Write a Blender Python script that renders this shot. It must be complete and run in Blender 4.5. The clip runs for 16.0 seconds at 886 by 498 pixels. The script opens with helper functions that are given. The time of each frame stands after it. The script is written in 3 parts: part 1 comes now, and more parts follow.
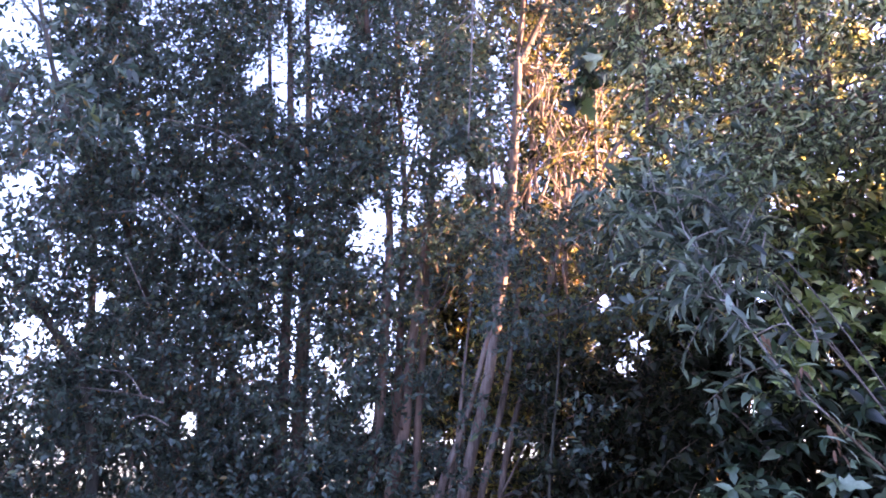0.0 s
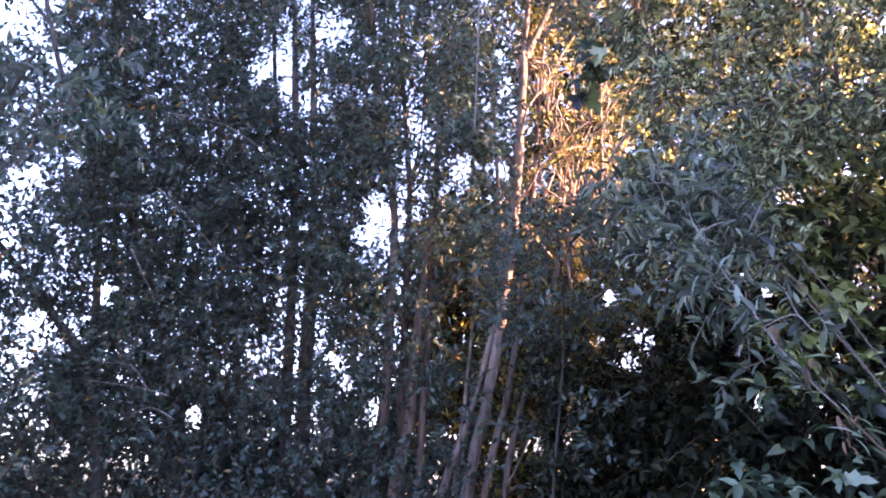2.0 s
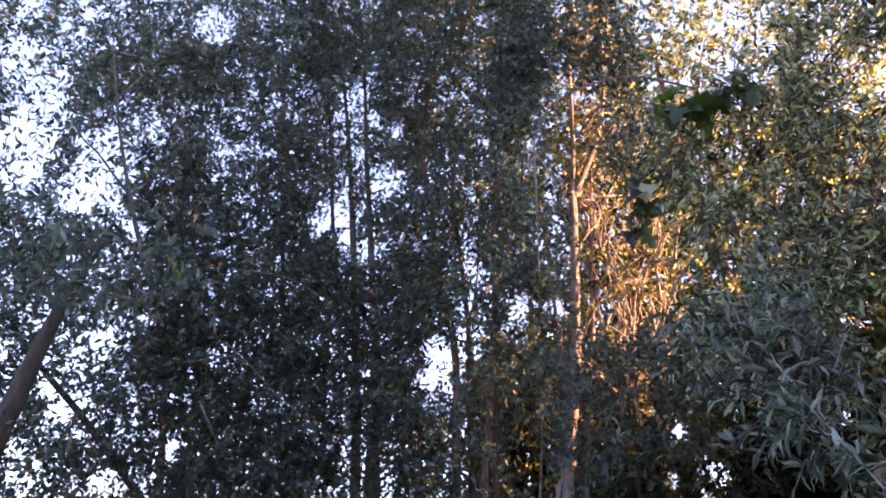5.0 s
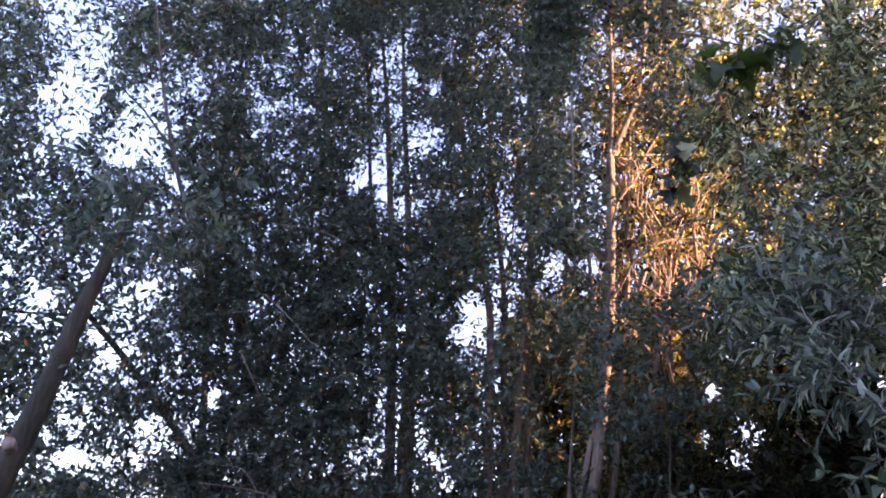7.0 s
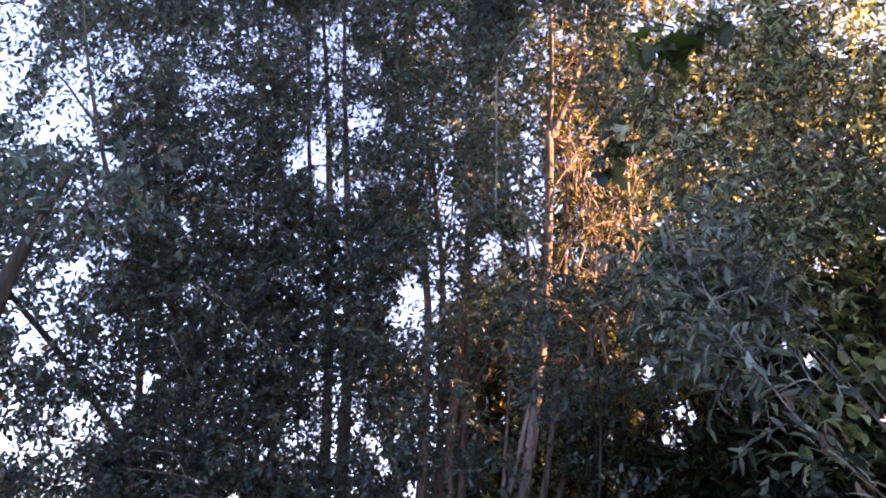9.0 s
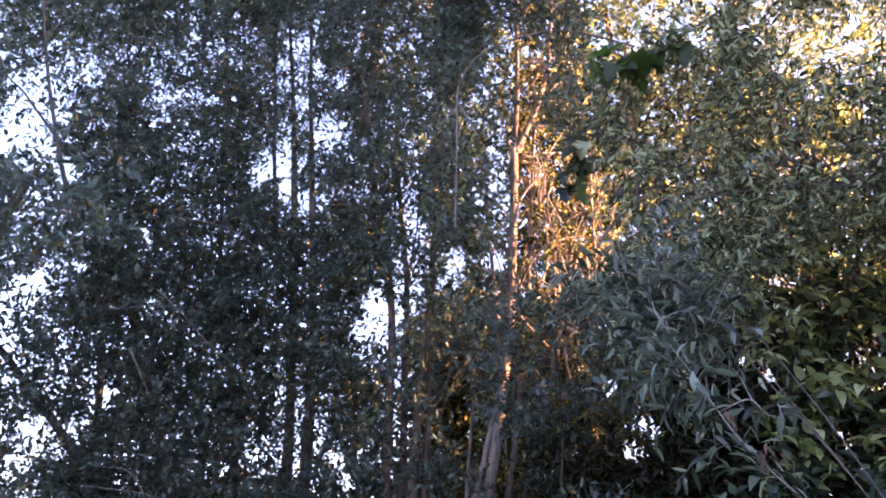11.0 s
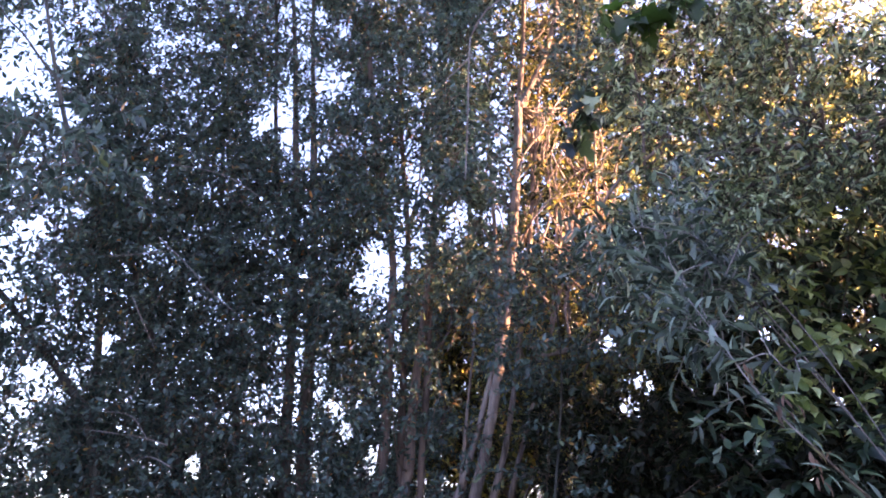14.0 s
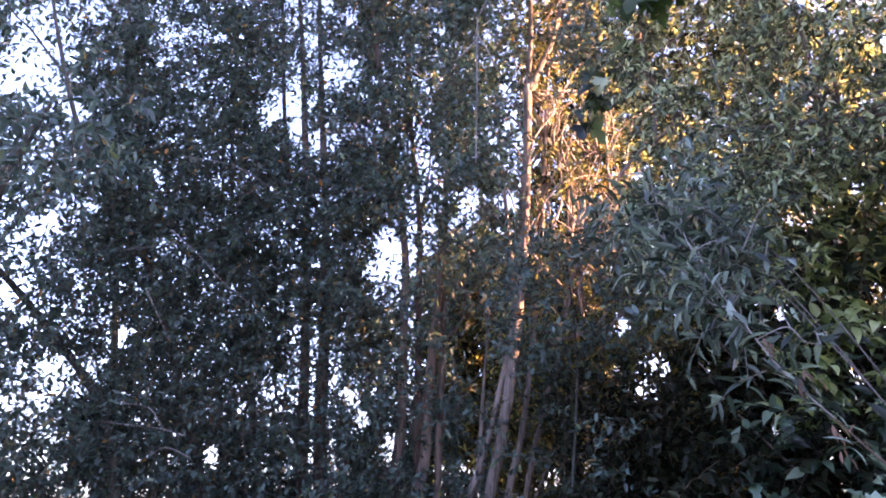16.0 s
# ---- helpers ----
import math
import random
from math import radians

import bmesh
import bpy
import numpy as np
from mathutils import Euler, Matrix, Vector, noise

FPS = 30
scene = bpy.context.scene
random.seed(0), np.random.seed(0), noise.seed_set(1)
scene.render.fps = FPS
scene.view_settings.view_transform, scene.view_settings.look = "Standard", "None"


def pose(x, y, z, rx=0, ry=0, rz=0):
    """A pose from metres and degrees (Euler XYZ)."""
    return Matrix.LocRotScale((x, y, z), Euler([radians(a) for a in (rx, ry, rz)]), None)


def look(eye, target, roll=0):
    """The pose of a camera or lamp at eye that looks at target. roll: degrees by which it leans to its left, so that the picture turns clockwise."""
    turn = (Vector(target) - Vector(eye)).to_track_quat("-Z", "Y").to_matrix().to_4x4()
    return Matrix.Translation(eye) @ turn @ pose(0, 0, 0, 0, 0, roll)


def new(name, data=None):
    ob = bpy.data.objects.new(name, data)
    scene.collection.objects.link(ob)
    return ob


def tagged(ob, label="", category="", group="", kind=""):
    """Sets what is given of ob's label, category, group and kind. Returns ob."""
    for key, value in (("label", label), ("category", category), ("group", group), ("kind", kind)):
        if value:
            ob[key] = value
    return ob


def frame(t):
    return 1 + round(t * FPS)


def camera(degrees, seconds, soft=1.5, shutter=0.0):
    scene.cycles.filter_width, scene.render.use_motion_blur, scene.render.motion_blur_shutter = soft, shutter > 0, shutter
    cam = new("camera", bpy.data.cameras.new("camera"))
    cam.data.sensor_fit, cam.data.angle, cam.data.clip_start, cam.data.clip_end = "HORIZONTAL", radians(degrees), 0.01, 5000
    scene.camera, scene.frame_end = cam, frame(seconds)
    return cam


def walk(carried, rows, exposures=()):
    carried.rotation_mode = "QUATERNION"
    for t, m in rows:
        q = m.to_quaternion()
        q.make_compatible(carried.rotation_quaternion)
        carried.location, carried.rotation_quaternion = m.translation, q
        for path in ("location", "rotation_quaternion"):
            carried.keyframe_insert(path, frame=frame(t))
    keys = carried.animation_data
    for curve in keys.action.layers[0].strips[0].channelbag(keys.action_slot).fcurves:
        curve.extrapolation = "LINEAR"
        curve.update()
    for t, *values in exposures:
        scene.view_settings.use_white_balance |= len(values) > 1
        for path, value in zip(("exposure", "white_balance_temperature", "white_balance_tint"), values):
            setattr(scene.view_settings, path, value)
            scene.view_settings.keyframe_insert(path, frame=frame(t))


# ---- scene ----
cam = camera(59.0, 16.0, soft=1.8, shutter=0.6)
EYE = 1.6
PATH = [
    (0, (0.0000, 0.0001, 1.6000), (0.0000, 1.9022, 2.2180), 0.00),
    (0.5, (-0.0044, -0.0091, 1.5896), (-0.0193, 1.8942, 2.2040), 0.79),
    (1, (-0.0003, -0.0134, 1.5753), (-0.0117, 1.8890, 2.1924), 1.25),
    (1.5, (-0.0042, -0.0079, 1.5749), (0.0031, 1.8942, 2.1929), 1.48),
    (2, (-0.0116, 0.0111, 1.5861), (-0.0206, 1.9162, 2.1945), 0.23),
    (2.5, (-0.0290, 0.0010, 1.5900), (-0.0558, 1.9130, 2.1761), 0.11),
    (3, (-0.0586, -0.0330, 1.5899), (-0.1901, 1.8469, 2.2600), -0.57),
    (3.5, (-0.0909, -0.0756, 1.6037), (-0.1975, 1.7613, 2.3877), -0.57),
    (4, (-0.1157, -0.0983, 1.6126), (-0.2340, 1.6787, 2.5226), -1.11),
    (4.2, (-0.1220, -0.0992, 1.6157), (-0.2469, 1.6663, 2.5470), -1.43),
    (6.3, (-0.1003, -0.0950, 1.6100), (-0.2240, 1.6850, 2.5260), -0.73),
    (6.5, (-0.0993, -0.0900, 1.5989), (-0.2680, 1.6736, 2.5268), -0.72),
    (7, (-0.1090, -0.1425, 1.5534), (-0.3275, 1.6613, 2.3891), 0.78),
    (7.5, (-0.1020, -0.1353, 1.5358), (-0.2254, 1.6746, 2.3778), -0.11),
    (8, (-0.0669, -0.1183, 1.5389), (-0.1646, 1.6899, 2.3879), 0.63),
    (8.5, (0.0015, -0.0806, 1.5494), (-0.0979, 1.7375, 2.3768), -0.04),
    (9, (0.0733, -0.0520, 1.5484), (-0.0369, 1.7770, 2.3499), -0.50),
    (9.5, (0.1436, -0.0561, 1.5341), (0.0574, 1.7737, 2.3369), -1.36),
    (9.7, (0.1671, -0.0523, 1.5371), (0.0702, 1.7758, 2.3423), -0.74),
    (11.8, (0.0911, -0.0911, 1.5747), (0.0773, 1.7267, 2.4086), -1.62),
    (12, (0.0790, -0.1046, 1.5734), (0.0600, 1.7194, 2.3935), -1.50),
    (12.5, (0.0621, -0.1043, 1.5667), (0.0302, 1.7347, 2.3522), -1.60),
    (13, (0.0546, -0.0792, 1.5651), (0.0218, 1.7752, 2.3135), -1.08),
    (13.5, (0.0551, -0.0569, 1.5613), (0.0243, 1.8064, 2.2875), -0.82),
    (14, (0.0503, -0.0578, 1.5516), (0.0307, 1.8067, 2.2749), -0.18),
    (14.5, (0.0487, -0.0622, 1.5564), (0.0356, 1.7929, 2.3037), -0.77),
    (15, (0.0539, -0.0577, 1.5598), (0.0303, 1.8065, 2.2838), -0.81),
    (15.5, (0.0554, -0.0385, 1.5523), (0.0123, 1.8305, 2.2631), -1.04),
    (16, (0.0492, -0.0260, 1.5386), (-0.0016, 1.8482, 2.2347), -1.14),
]
walk(cam, [(t, look(eye, target, roll)) for t, eye, target, roll in PATH],
     exposures=[(0.0, 3.97, 6250, 48), (3.0, 3.88, 6400, 46), (4.0, 3.42, 7000, 41), (6.5, 3.15, 6850, 41), (8.0, 3.15, 6950, 42),
                (9.0, 3.20, 6900, 42), (9.5, 3.30, 6900, 42), (12.0, 3.56, 6600, 41), (13.5, 3.60, 6500, 41), (15.0, 3.76, 6500, 42), (16.0, 3.79, 6450, 43)])

# ---- light: a clear evening sky and a low warm sun from the right ----
SUN_AZ, SUN_EL = radians(95), radians(13)
to_sun = Vector((math.sin(SUN_AZ) * math.cos(SUN_EL), math.cos(SUN_AZ) * math.cos(SUN_EL), math.sin(SUN_EL)))
world = bpy.data.worlds.new("evening_sky")
scene.world = world
world.use_nodes = True
wn = world.node_tree.nodes
sky = wn.new("ShaderNodeTexSky")
sky.sky_type, sky.sun_disc, sky.sun_elevation, sky.sun_rotation = "NISHITA", False, SUN_EL, SUN_AZ
sky.air_density, sky.dust_density, sky.ozone_density = 0.75, 3.2, 1.2
wn["Background"].inputs["Strength"].default_value = 0.15
world.node_tree.links.new(sky.outputs[0], wn["Background"].inputs["Color"])
sun = new("sun", bpy.data.lights.new("sun", "SUN"))
sun.data.energy, sun.data.angle, sun.data.color = 5.0, radians(0.5), (1.0, 0.59, 0.27)
sun.matrix_world = look(tuple(to_sun * 40), (0, 0, 0))


# ---- materials ----
def shader(name):
    m = bpy.data.materials.new(name)
    m.use_nodes = True
    nt = m.node_tree
    return m, nt, nt.nodes["Principled BSDF"]


def add(nt, kind, **values):
    n = nt.nodes.new(kind)
    for k, v in values.items():
        n.inputs[k].default_value = v
    return n


def ramp(nt, fac, stops):
    n = nt.nodes.new("ShaderNodeValToRGB")
    e = n.color_ramp.elements
    while len(e) < len(stops):
        e.new(0.5)
    for s, (at, c) in zip(e, stops):
        s.position, s.color = at, (*c, 1)
    nt.links.new(fac, n.inputs["Fac"])
    return n.outputs["Color"]


def leaf_material(name, stops, rough=0.42, through_light=0.35, single=False, gloss=0.5):
    """Leaf: a green that varies from leaf to leaf, a mottled blade, light that shines through."""
    m, nt, p = shader(name)
    if single:
        rnd = nt.nodes.new("ShaderNodeObjectInfo").outputs["Random"]
    else:
        rnd = nt.nodes.new("ShaderNodeNewGeometry").outputs["Random Per Island"]
    colour = ramp(nt, rnd, stops)
    co = nt.nodes.new("ShaderNodeTexCoord")
    mottle = add(nt, "ShaderNodeTexNoise", Scale=60.0, Detail=3.0)
    nt.links.new(co.outputs["Object"], mottle.inputs["Vector"])
    hsv = nt.nodes.new("ShaderNodeHueSaturation")
    vary = nt.nodes.new("ShaderNodeMapRange")
    vary.inputs["To Min"].default_value, vary.inputs["To Max"].default_value = 0.7, 1.3
    nt.links.new(mottle.outputs["Fac"], vary.inputs["Value"])
    nt.links.new(vary.outputs["Result"], hsv.inputs["Value"])
    nt.links.new(colour, hsv.inputs["Color"])
    nt.links.new(hsv.outputs["Color"], p.inputs["Base Color"])
    p.inputs["Roughness"].default_value = rough
    p.inputs["Specular IOR Level"].default_value = gloss
    lit = add(nt, "ShaderNodeBsdfTranslucent")
    glow = nt.nodes.new("ShaderNodeMix")
    glow.data_type, glow.blend_type = "RGBA", "MULTIPLY"
    glow.inputs["Factor"].default_value = 1.0
    glow.inputs["B"].default_value = (2.0, 1.95, 1.35, 1)
    nt.links.new(hsv.outputs["Color"], glow.inputs["A"])
    nt.links.new(glow.outputs["Result"], lit.inputs["Color"])
    mix = add(nt, "ShaderNodeMixShader", Fac=through_light)
    nt.links.new(p.outputs[0], mix.inputs[1])
    nt.links.new(lit.outputs[0], mix.inputs[2])
    nt.links.new(mix.outputs[0], nt.nodes["Material Output"].inputs["Surface"])
    return m


def bark_material(name, dark, light, scale=9.0):
    m, nt, p = shader(name)
    co = nt.nodes.new("ShaderNodeTexCoord")
    mp = nt.nodes.new("ShaderNodeMapping")
    mp.inputs["Scale"].default_value = (scale, scale, scale * 0.16)
    nt.links.new(co.outputs["Object"], mp.inputs["Vector"])
    ridges = add(nt, "ShaderNodeTexNoise", Scale=3.0, Detail=8.0, Roughness=0.65)
    nt.links.new(mp.outputs[0], ridges.inputs["Vector"])
    patches = add(nt, "ShaderNodeTexNoise", Scale=2.2, Detail=4.0)
    nt.links.new(co.outputs["Object"], patches.inputs["Vector"])
    both = nt.nodes.new("ShaderNodeMath")
    both.operation = "MULTIPLY_ADD"
    both.inputs[1].default_value = 0.45
    nt.links.new(patches.outputs["Fac"], both.inputs[0])
    half = nt.nodes.new("ShaderNodeMath")
    half.operation = "MULTIPLY"
    half.inputs[1].default_value = 0.6
    nt.links.new(ridges.outputs["Fac"], half.inputs[0])
    nt.links.new(half.outputs[0], both.inputs[2])
    nt.links.new(ramp(nt, both.outputs[0], [(0.42, dark), (0.64, light)]), p.inputs["Base Color"])
    p.inputs["Roughness"].default_value = 0.85
    bump = add(nt, "ShaderNodeBump", Strength=0.8, Distance=0.02)
    nt.links.new(ridges.outputs["Fac"], bump.inputs["Height"])
    nt.links.new(bump.outputs[0], p.inputs["Normal"])
    return m


GREEN = [(0.0, (0.0112, 0.0223, 0.0193)), (0.5, (0.0449, 0.0805, 0.0749)), (0.9, (0.0908, 0.146, 0.138)),
         (0.985, (0.103, 0.138, 0.068)), (1.0, (0.431, 0.18, 0.0454))]
# Sun's warmth and brightness, and dark shaded leaves, are mixed into these tones.
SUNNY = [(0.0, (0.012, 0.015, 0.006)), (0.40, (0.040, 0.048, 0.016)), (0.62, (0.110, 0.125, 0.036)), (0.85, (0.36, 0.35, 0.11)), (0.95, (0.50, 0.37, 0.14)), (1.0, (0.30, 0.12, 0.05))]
# The low sun's yellow is put into the rear tree's leaf colour.
SUN_GOLD = [(0.0, (0.020, 0.026, 0.010)), (0.45, (0.10, 0.115, 0.048)), (0.85, (0.31, 0.34, 0.17)), (1.0, (0.42, 0.34, 0.18))]
# Near-black greens: shade between leaves put into the colour.
SHADED = [(0.0, (0.004, 0.007, 0.004)), (0.8, (0.014, 0.020, 0.010)), (1.0, (0.04, 0.055, 0.034))]
# Pale and near-black ends of these three ramps imitate sheen and shaded gaps.
GREY = [(0.0, (0.011, 0.0198, 0.0145)), (0.45, (0.0368, 0.0582, 0.0466)), (0.75, (0.0874, 0.123, 0.097)), (0.95, (0.212, 0.276, 0.233)), (1.0, (0.184, 0.135, 0.0485))]
OLIVE = [(0.0, (0.010, 0.016, 0.009)), (0.4, (0.048, 0.070, 0.038)), (0.70, (0.21, 0.265, 0.155)), (0.93, (0.47, 0.53, 0.37)), (1.0, (0.22, 0.16, 0.06))]
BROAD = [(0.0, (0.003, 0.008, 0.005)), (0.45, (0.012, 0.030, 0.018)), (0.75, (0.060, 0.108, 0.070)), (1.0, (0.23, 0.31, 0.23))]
VIVID = [(0.0, (0.018, 0.045, 0.010)), (0.7, (0.036, 0.072, 0.015)), (1.0, (0.075, 0.12, 0.03))]
# Yellow-green leaves, made paler to supply light missing on the shrub's top.
PALE_LIT = [(0.0, (0.010, 0.020, 0.006)), (0.3, (0.10, 0.145, 0.040)), (0.6, (0.24, 0.31, 0.125)), (1.0, (0.54, 0.59, 0.33))]
leaf_small = leaf_material("leaf_small", GREEN, rough=0.38)
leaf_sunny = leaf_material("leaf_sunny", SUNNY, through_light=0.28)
leaf_sun_gold = leaf_material("leaf_sun_gold", SUN_GOLD, through_light=0.45)
leaf_grey = leaf_material("leaf_grey", GREY, rough=0.36, gloss=0.5)
leaf_grey_single = leaf_material("leaf_grey_single", GREY, rough=0.36, gloss=0.5, single=True)
leaf_olive = leaf_material("leaf_olive", OLIVE, rough=0.36, gloss=0.5)
leaf_broad = leaf_material("leaf_broad", BROAD, rough=0.40, gloss=0.5)
leaf_broad_single = leaf_material("leaf_broad_single", BROAD, rough=0.36, gloss=0.6, single=True)
leaf_dry_single = leaf_material("leaf_dry_single", [(0.0, (0.05, 0.03, 0.022)), (1.0, (0.16, 0.085, 0.055))], rough=0.6, single=True)
leaf_shaded = leaf_material("leaf_shaded", SHADED, gloss=0.25)
leaf_vivid_single = leaf_material("leaf_vivid_single", VIVID, rough=0.45, through_light=0.5, single=True)
leaf_pale_lit = leaf_material("leaf_pale_lit", PALE_LIT, rough=0.32, gloss=0.7)
bark_dead = bark_material("bark_dead", (0.09, 0.08, 0.075), (0.22, 0.20, 0.19), 20.0)
bark_warm = bark_material("bark_warm", (0.075, 0.058, 0.052), (0.30, 0.24, 0.215))
bark_dark = bark_material("bark_dark", (0.05, 0.04, 0.035), (0.17, 0.14, 0.12))
bark_darkest = bark_material("bark_darkest", (0.014, 0.015, 0.012), (0.050, 0.048, 0.038))
bark_tan = bark_material("bark_tan", (0.06, 0.043, 0.036), (0.21, 0.15, 0.125))
bark_pale = bark_material("bark_pale", (0.16, 0.14, 0.13), (0.36, 0.33, 0.31), 20.0)
twig_brown = bark_material("twig_brown", (0.07, 0.05, 0.035), (0.2, 0.14, 0.1), 30.0)


# ---- builders ----
def thing(name, label, category, at, group=""):
    ob = new(name)
    ob.location = at
    ob.empty_display_size = 0.2
    return tagged(ob, label, category, group)


def link_part(name, mesh, material, parent, label="", smooth=True):
    mesh.materials.append(material)
    if smooth:
        mesh.shade_smooth()
    ob = new(name, mesh)
    ob.parent = parent
    ob.matrix_parent_inverse = Matrix.Translation(-Vector(parent.location)) if parent.parent is None else Matrix()
    return tagged(ob, label)


def smooth_line(pts, radii, steps):
    """Points and radii along a soft line through the given ones."""
    pts = [Vector(p) for p in pts]
    line, rad = [], []
    for i in range(len(pts) - 1):
        a, b = pts[max(i - 1, 0)], pts[i]
        c, d = pts[i + 1], pts[min(i + 2, len(pts) - 1)]
        for k in range(steps):
            t = k / steps
            line.append(0.5 * ((2 * b) + (c - a) * t + (2 * a - 5 * b + 4 * c - d) * t * t + (3 * b - a - 3 * c + d) * t ** 3))
            rad.append(radii[i] * (1 - t) + radii[i + 1] * t)
    return line + [pts[-1]], rad + [radii[-1]]


def tube_mesh(name, pts, radii, sides=9, steps=5, rough=0.10, flare=0.0):
    """A tapered, slightly knobbly limb along a line."""
    line, rad = smooth_line(pts, radii, steps)
    verts, faces = [], []
    side = Vector((1, 0, 0))
    for i, (p, r) in enumerate(zip(line, rad)):
        way = (line[min(i + 1, len(line) - 1)] - line[max(i - 1, 0)]).normalized()
        if abs(way.dot(side)) > 0.95:
            side = Vector((0, 1, 0))
        u = (side - way * side.dot(way)).normalized()
        v = way.cross(u)
        r *= 1 + flare * math.exp(-i * 0.9)
        for k in range(sides):
            a = 2 * math.pi * k / sides
            q = p + (u * math.cos(a) + v * math.sin(a)) * r
            verts.append(q + (u * math.cos(a) + v * math.sin(a)) * r * rough * 2 * noise.noise(q * 7.0))
    for i in range(len(line) - 1):
        for k in range(sides):
            n = (k + 1) % sides
            faces.append((i * sides + k, i * sides + n, (i + 1) * sides + n, (i + 1) * sides + k))
    faces.append(tuple(range(sides - 1, -1, -1)))
    faces.append(tuple(range((len(line) - 1) * sides, len(line) * sides)))
    me = bpy.data.meshes.new(name)
    me.from_pydata([tuple(v) for v in verts], [], faces)
    return me


def limb(name, pts, r0, r1, material, parent, label="", sides=9, steps=5, flare=0.0):
    n = len(pts) - 1
    radii = [r0 + (r1 - r0) * i / n for i in range(n + 1)]
    return link_part(name, tube_mesh(name, pts, radii, sides, steps, flare=flare), material, parent, label)


def unit(a):
    return a / np.maximum(np.linalg.norm(a, axis=1, keepdims=True), 1e-9)


def quads_mesh(name, verts, faces):
    """A mesh from arrays: all faces have four corners."""
    me = bpy.data.meshes.new(name)
    me.vertices.add(len(verts))
    me.vertices.foreach_set("co", verts.astype(np.float32).ravel())
    me.loops.add(faces.size)
    me.loops.foreach_set("vertex_index", faces.astype(np.int32).ravel())
    me.polygons.add(len(faces))
    me.polygons.foreach_set("loop_start", np.arange(0, faces.size, 4, dtype=np.int32))
    me.update(calc_edges=True)
    return me


# outlines of a blade: along, half width (of the leaf's width), fall (of its length)
PLAIN = ((0.0, 0.0, 0.0), (0.32, 0.5, 0.0), (0.68, 0.40, -0.03), (1.0, 0.0, -0.10))
LANCE = ((0.0, 0.03, 0.0), (0.18, 0.34, 0.02), (0.42, 0.5, 0.02), (0.70, 0.36, -0.03), (1.0, 0.015, -0.13))
OVATE = ((0.0, 0.03, 0.0), (0.12, 0.36, 0.02), (0.33, 0.5, 0.03), (0.60, 0.40, 0.0), (0.82, 0.2, -0.06), (1.0, 0.01, -0.16))
LOBED = ((0.0, 0.05, 0.0), (0.10, 0.46, 0.02), (0.22, 0.30, 0.02), (0.40, 0.52, 0.01), (0.56, 0.22, -0.02), (0.76, 0.27, -0.07), (1.0, 0.01, -0.16))


def blades(base, way, face, length, width, outline):
    """Corners and faces of many leaves: base points, directions, upper sides, sizes."""
    n = len(base)
    way = unit(way)
    side = unit(np.cross(way, face))
    up = np.cross(side, way)
    L, Wd = length[:, None], width[:, None]
    if outline is PLAIN:
        cols = [base]
        for s, h, f in outline[1:3]:
            mid = base + way * (s * L) + up * (f * L + 0.10 * Wd)
            cols += [mid - side * (h * Wd), mid + side * (h * Wd)]
        cols.append(base + way * L + up * (outline[3][2] * L))
        verts = np.stack(cols, 1).reshape(-1, 3)
        quad = np.array([(0, 2, 4, 5), (0, 5, 3, 1)])
        k = 6
    else:
        cols = []
        for s, h, f in outline:
            mid = base + way * (s * L) + up * (f * L)
            lift = up * (h * 0.45 * Wd)
            cols += [mid - side * (h * Wd) + lift, mid, mid + side * (h * Wd) + lift]
        verts = np.stack(cols, 1).reshape(-1, 3)
        quad = []
        for i in range(len(outline) - 1):
            a = 3 * i
            quad += [(a, a + 1, a + 4, a + 3), (a + 1, a + 2, a + 5, a + 4)]
        quad = np.array(quad)
        k = 3 * len(outline)
    faces = (quad[None] + (np.arange(n) * k)[:, None, None]).reshape(-1, 4)
    return verts, faces


def sprigs(rng, root, way, length, count, leaf, wide, outline, droop=0.25, spread=0.9, face_up=0.6, gaps=False):
    """Leaves in two loose rows along many small twigs. Gives leaf arrays and twig lines."""
    n = len(root)
    way = unit(way)
    tip = root + way * length[:, None] + np.array([0, 0, -1.0]) * (droop * length)[:, None]
    t = np.linspace(0.12, 1.0, count)[None, :] + rng.uniform(-0.04, 0.04, (n, count))
    mid = (root + tip) / 2 + np.array([0, 0, 1.0]) * (0.12 * length)[:, None]
    t3 = t[..., None]
    at = (1 - t3) ** 2 * root[:, None] + 2 * t3 * (1 - t3) * mid[:, None] + t3 ** 2 * tip[:, None]
    along = unit(((tip - root)[:, None] + 0 * at).reshape(-1, 3))
    sidev = rng.normal(size=(n * count, 3))
    sidev = unit(sidev - along * (sidev * along).sum(1, keepdims=True))
    d = unit(along * rng.uniform(0.2, 0.9, (n * count, 1)) + sidev * spread + np.array([0, 0, -0.15]))
    f = unit(rng.normal(size=(n * count, 3)) + np.array([0, -0.1, face_up * 2]))
    size = leaf * rng.uniform(0.65, 1.2, n * count)
    at, across = at.reshape(-1, 3), size * wide * rng.uniform(0.8, 1.15, n * count)
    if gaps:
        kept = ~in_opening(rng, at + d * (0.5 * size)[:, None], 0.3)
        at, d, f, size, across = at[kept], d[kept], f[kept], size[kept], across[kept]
    v, q = blades(at, d, f, size, across, outline)
    return v, q, (root, mid, tip)


